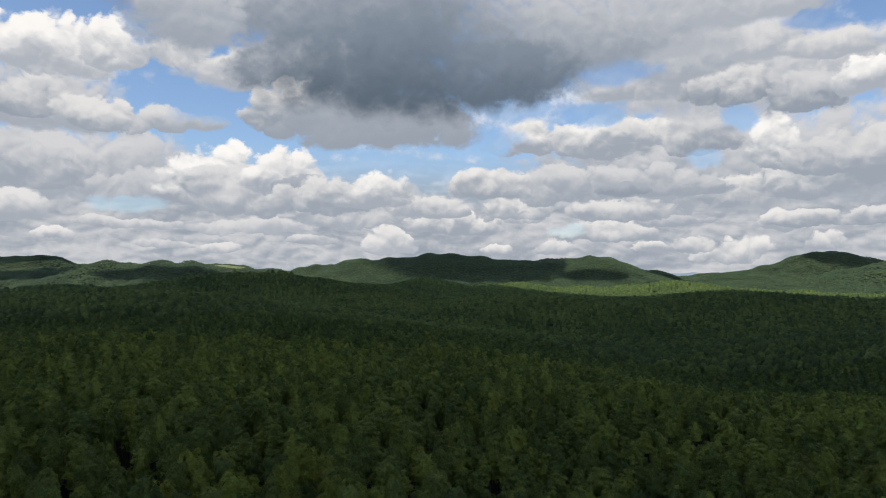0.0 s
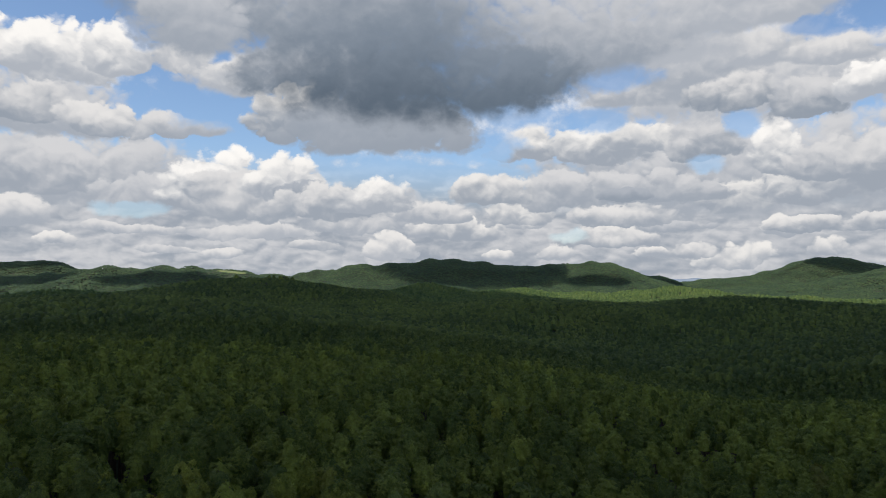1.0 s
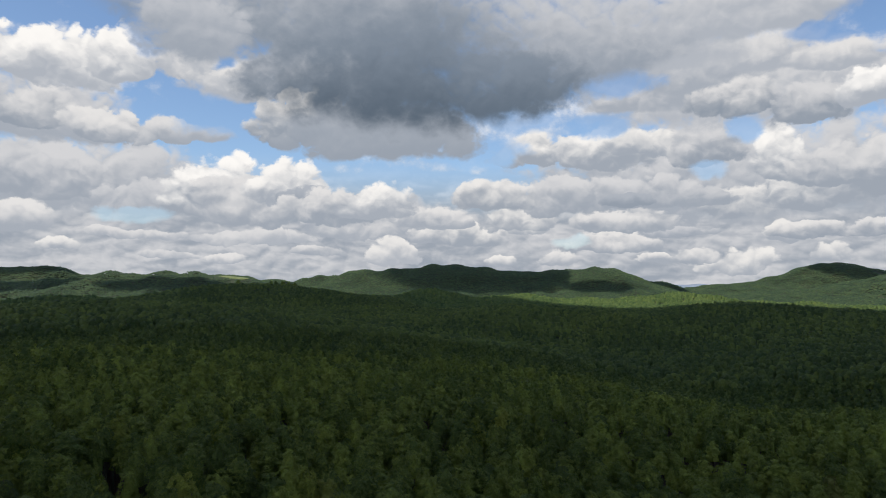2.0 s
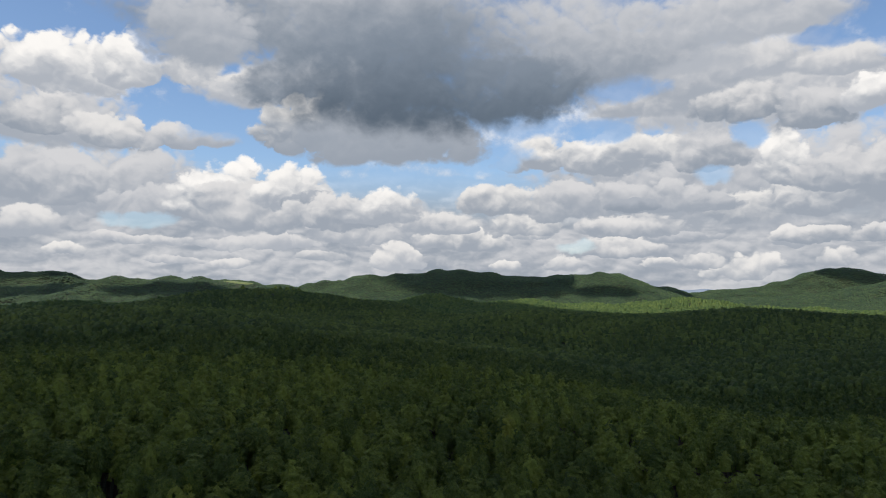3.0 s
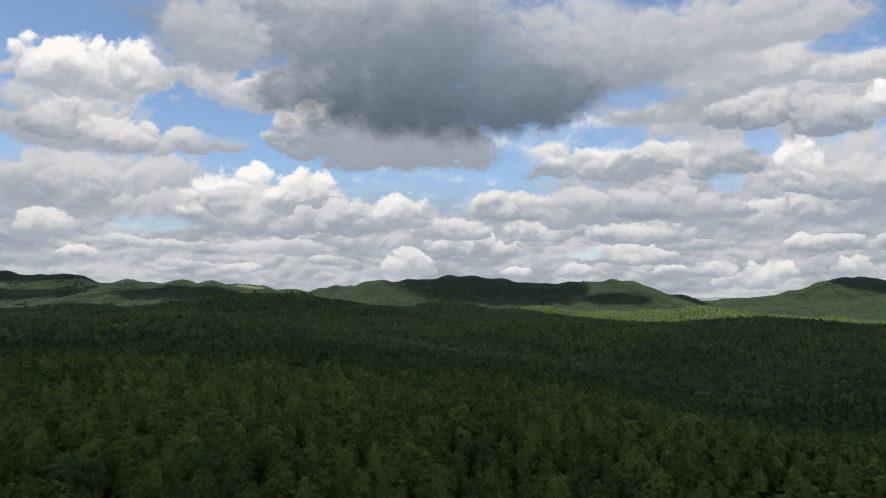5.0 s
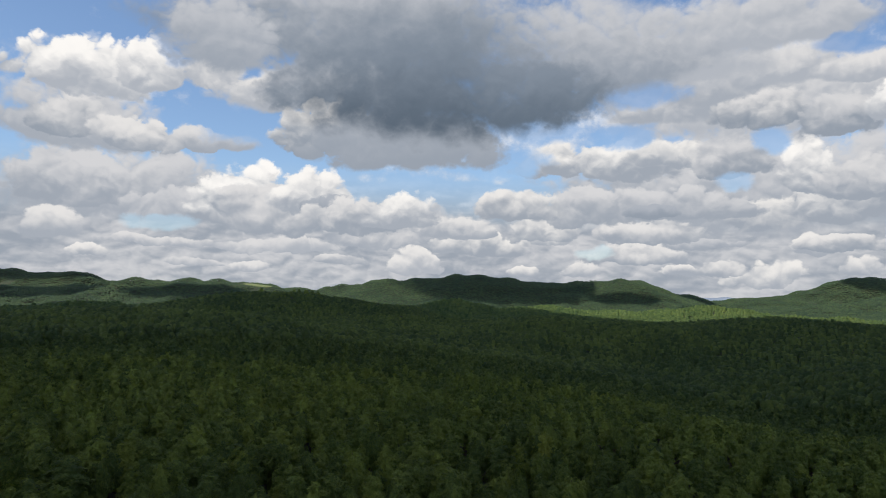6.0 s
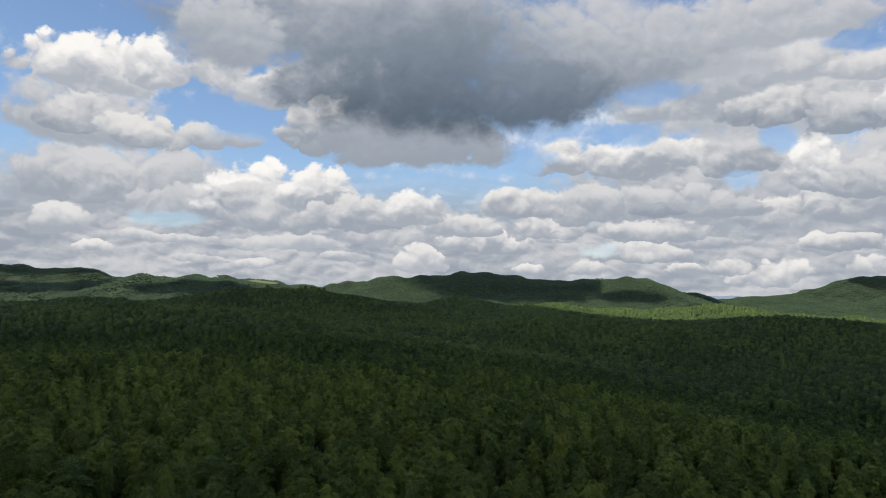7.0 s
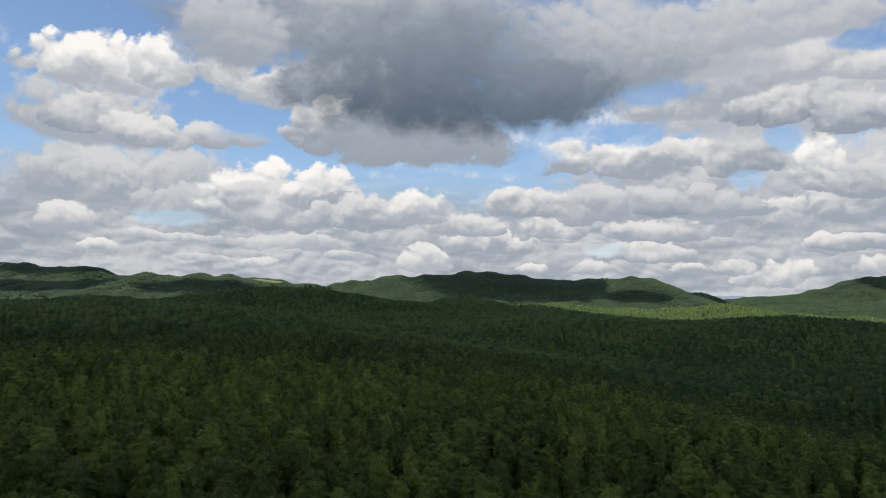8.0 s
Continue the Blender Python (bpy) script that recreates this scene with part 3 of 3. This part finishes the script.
def gappy(x, y, share):
    """Thins a stand in patches, so that dark hollows open between the crowns."""
    patch = np.array([noise.noise(Vector((px / 17, py / 17, 3.3))) + 0.7 * noise.noise(Vector((px / 6.5, py / 6.5, 9.1))) for px, py in zip(x, y)])
    keep = patch > np.quantile(patch, share)
    for hx, hy, r in HOLLOWS:
        keep &= np.hypot(x - hx, y - hy) > r
    return x[keep], y[keep]


heads = [dome(1.0, 5, [(0.62, 0.14), (1.0, 0.9)]) for _ in range(12)]
tops = [dome(1.0, 4, [(1.0, 0.9)]) for _ in range(12)]
lumps = [dome(0.36, 6, [(0.5, 0.1), (0.85, 0.36), (1.0, 1.1)]) for _ in range(16)]
middle = [crown("pine" if i % 2 else "broad", r_gen.uniform(0.3, 0.4), 22, 26, 0.085, 6) for i in range(16)]
beyond = [crown("pine" if i % 2 else "broad", r_gen.uniform(0.32, 0.42), 12, 12, 0.13, 5) for i in range(12)]
small = [crown("pine" if i % 2 else "broad", r_gen.uniform(0.34, 0.42), 8, 8, 0.18, 5) for i in range(12)]
x, y = wooded(*scatter(1400, 3350, 7.3))
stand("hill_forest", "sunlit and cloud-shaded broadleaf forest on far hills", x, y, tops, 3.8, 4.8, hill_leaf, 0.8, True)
x, y = scatter(900, 1400, 6.3)
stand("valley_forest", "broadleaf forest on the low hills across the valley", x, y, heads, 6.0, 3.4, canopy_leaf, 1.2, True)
x, y = wooded(*scatter(520, 900, 4.7))
stand("knoll_forest", "dark green mixed forest on the low knolls in cloud shadow", x, y, heads, 4.6, 2.5, shaded_slope_leaf, 0.8, True)
x, y = scatter(390, 520, 3.9)
stand("slope_forest", "dense green mixed forest in cloud shadow", x, y, lumps, 4.4, 6.0, shaded_slope_leaf, 0.8, True)
x, y = scatter(110, 280, 6.5, False)
stand("surrounding_forest", "dense green mixed forest in cloud shadow", x, y, lumps, 7.5, 9.0, shaded_slope_leaf, smooth=True)
x, y = scatter(0, 110, 4.8, False)
x2, y2 = scatter(0, 88, 4.8)
x, y = np.concatenate([x, x2]), np.concatenate([y, y2])
stand("home_forest", "dark green mixed forest under the flight path", x, y, small, 7.5, 7.6, forest_leaf)
x, y = scatter(300, 390, 3.8)
stand("lower_forest", "dark green mixed pine and broadleaf forest canopy", x, y, small, 4.6, 5.8, shaded_slope_leaf, 0.85)
x, y = gappy(*scatter(185, 300, 4.0), 0.03)
stand("middle_forest", "dark green mixed pine and broadleaf forest canopy", x, y, beyond, 5.6, 6.3, forest_leaf, 1.1, stems="middle_trunks")
x, y = gappy(*scatter(122, 185, 4.5), 0.04)
stand("near_forest", "dark green mixed pine and broadleaf forest canopy", x, y, middle, 6.5, 7.5, forest_leaf, 1.3, stems="near_trunks")

# the nearest trees, one by one


def tree(name, kind, r, height, crown_h, label, material):
    """A tree that stands on its own origin."""
    ob = new(name)
    v, f = crown(kind, r, 36, 44, 0.062)
    c = mesh_object("crown", v * crown_h + (0, 0, height), f, material)
    v, f = trunk_mesh(height, crown_h)
    t = mesh_object("trunk", v + (0, 0, height), f, bark)
    c.parent, t.parent = ob, ob
    return tagged(ob, label, "tree", "forest trees")


BROAD = "tall green broadleaf tree with a full leafy crown"
PINE = "dark green pine tree with a tapering crown"
models = [
    tree("broadleaf_tree", "broad", 0.36, 19.0, 7.4, BROAD, broad_leaf),
    tree("broadleaf_tree", "broad", 0.39, 18.0, 7.0, BROAD, broad_leaf),
    tree("broadleaf_tree", "broad", 0.44, 18.5, 6.8, "wide green broadleaf tree with a domed crown", broad_leaf),
    tree("pine_tree", "pine", 0.35, 20.0, 8.4, PINE, pine_leaf),
    tree("pine_tree", "pine", 0.32, 21.0, 8.8, PINE, pine_leaf),
    tree("pine_tree", "pine", 0.38, 19.5, 7.8, PINE, pine_leaf),
    tree("poplar_tree", "broad", 0.36, 21.0, 7.6, "yellow-green tulip poplar standing above the canopy", poplar_leaf),
    tree("poplar_tree", "pine", 0.40, 20.0, 8.0, "yellow-green tulip poplar with a pointed bright crown", poplar_leaf),
]
heights = [19.0, 18.0, 18.5, 20.0, 21.0, 19.5, 21.0, 20.0]
used = set()


def plant(k, tx, ty, top, s, turned):
    """The first of a kind is the model itself, the others are copies."""
    m = pose(tx, ty, top - heights[k] * s, 0, 0, turned)
    if k in used:
        ob = copy_thing(models[k], m)
    else:
        used.add(k)
        ob = models[k]
        ob.matrix_basis = m
    ob.scale = (s, s, s)


# trees that stand out above the rest: right, ahead, kind, size
TALL = [(-23.4, 121.5, 7, 1.1), (-9.6, 118.6, 2, 1.15), (-40.0, 111.2, 6, 1.0), (-43.6, 141.1, 7, 1.2), (-77.6, 139.0, 0, 1.1),
        (-73.8, 125.3, 6, 0.95), (-34.7, 122.9, 0, 1.15), (-61.7, 137.3, 7, 1.0), (16.2, 162.7, 2, 1.1), (24.0, 156.1, 5, 1.1),
        (39.4, 150.4, 3, 1.15), (75.2, 144.8, 3, 1.2), (64.1, 132.9, 0, 1.0), (84.1, 135.8, 2, 1.1), (31.6, 153.6, 5, 1.1),
        (6.5, 175.4, 7, 1.0), (2.3, 176.8, 7, 1.1), (-41.1, 97.2, 1, 1.1), (-17.1, 107.3, 6, 0.95), (37.4, 132.9, 3, 1.1)]
MORE_TALL = [(-25.7, 150.6, 0, 1.1), (-13.7, 152.5, 1, 1.1), (39.9, 190.8, 5, 1.1), (65.6, 181.4, 0, 1.1), (88.4, 195.1, 2, 1.15),
             (13.5, 188.6, 6, 1.1), (-56.0, 153.0, 0, 1.15), (-82.2, 143.4, 6, 1.0), (62.7, 213.6, 7, 1.1), (37.7, 179.6, 1, 1.1)]
standing = TALL + MORE_TALL
for tx, ty, k, s in standing:
    plant(k, tx, ty, float(canopy(tx, ty)) + 1.8, s, rng.uniform(0, 360))
# big old trees on the knoll
for tx, ty, k, s in ((-253, 848, 2, 1.15), (-207, 846, 0, 1.1), (-200, 852, 2, 1.2), (-192, 848, 1, 1.15), (-186, 855, 0, 1.2), (-216, 858, 1, 1.1)):
    plant(k, tx, ty, float(canopy(tx, ty)) + 4.5, s, 60 * k)
x, y = gappy(*scatter(88, 124, 4.6), 0.08)
for tx, ty in zip(x, y):
    if min(math.hypot(tx - p[0], ty - p[1]) for p in standing) < 2.6:
        continue
    k = int(rng.choice(8, p=(0.16, 0.16, 0.1, 0.17, 0.15, 0.13, 0.07, 0.06)))
    s = float(np.clip(rng.normal(1.0, 0.11), 0.72, 1.25))
    plant(k, tx, ty, float(canopy(tx, ty)) + rng.normal(-0.3, 1.7), s, rng.uniform(0, 360))

# ---- clouds over the valley, which shade it ----


def shade_cloud(x, y, rx, ry, seed, ground_z=40.0, height=1800.0, material=cloud_mat):
    """A flat-based cloud overhead that throws its shadow on the ground round (x, y)."""
    bm = bmesh.new()
    bmesh.ops.create_icosphere(bm, subdivisions=5, radius=1.0)
    for v in bm.verts:
        p = v.co.copy()
        k = 1 + 0.34 * noise.fractal(p * 1.7 + Vector((seed, 0, 0)), 1.0, 2.0, 5) + 0.06 * noise.noise(p * 14)
        v.co = Vector((p.x * rx * k, p.y * ry * k, (p.z if p.z > 0 else p.z * 0.3) * min(rx, ry) * 0.4 * k))
    me = bpy.data.meshes.new("cloud")
    bm.to_mesh(me)
    bm.free()
    me.materials.append(material)
    ob = new("cloud", me)
    off = TO_SUN * ((height - ground_z) / TO_SUN.z)
    ob.location = (x + off.x, y + off.y, height)
    return tagged(ob, "grey-based white cumulus cloud drifting over the forest", "cloud", "clouds", "structure")


shade_cloud(0, -250, 1900, 1000, 1.0)
shade_cloud(-420, 380, 1000, 610, 2.0)
shade_cloud(420, 340, 1000, 600, 10.0)
shade_cloud(-40, 940, 280, 420, 3.0)
shade_cloud(70, 2050, 265, 300, 4.0, 70, material=thin_cloud_mat)
shade_cloud(410, 1880, 90, 65, 5.0, 60, material=thin_cloud_mat)
shade_cloud(740, 2500, 120, 110, 6.0, 60, material=thin_cloud_mat)
shade_cloud(1470, 2540, 130, 180, 7.0, 120, material=thin_cloud_mat)
shade_cloud(-1150, 1620, 300, 110, 11.0, 60, material=thin_cloud_mat)
shade_cloud(-640, 1560, 150, 70, 12.0, 60, material=thin_cloud_mat)
shade_cloud(456, 1400, 65, 50, 8.0)
shade_cloud(-1480, 2350, 240, 115, 9.0, 100, material=thin_cloud_mat)
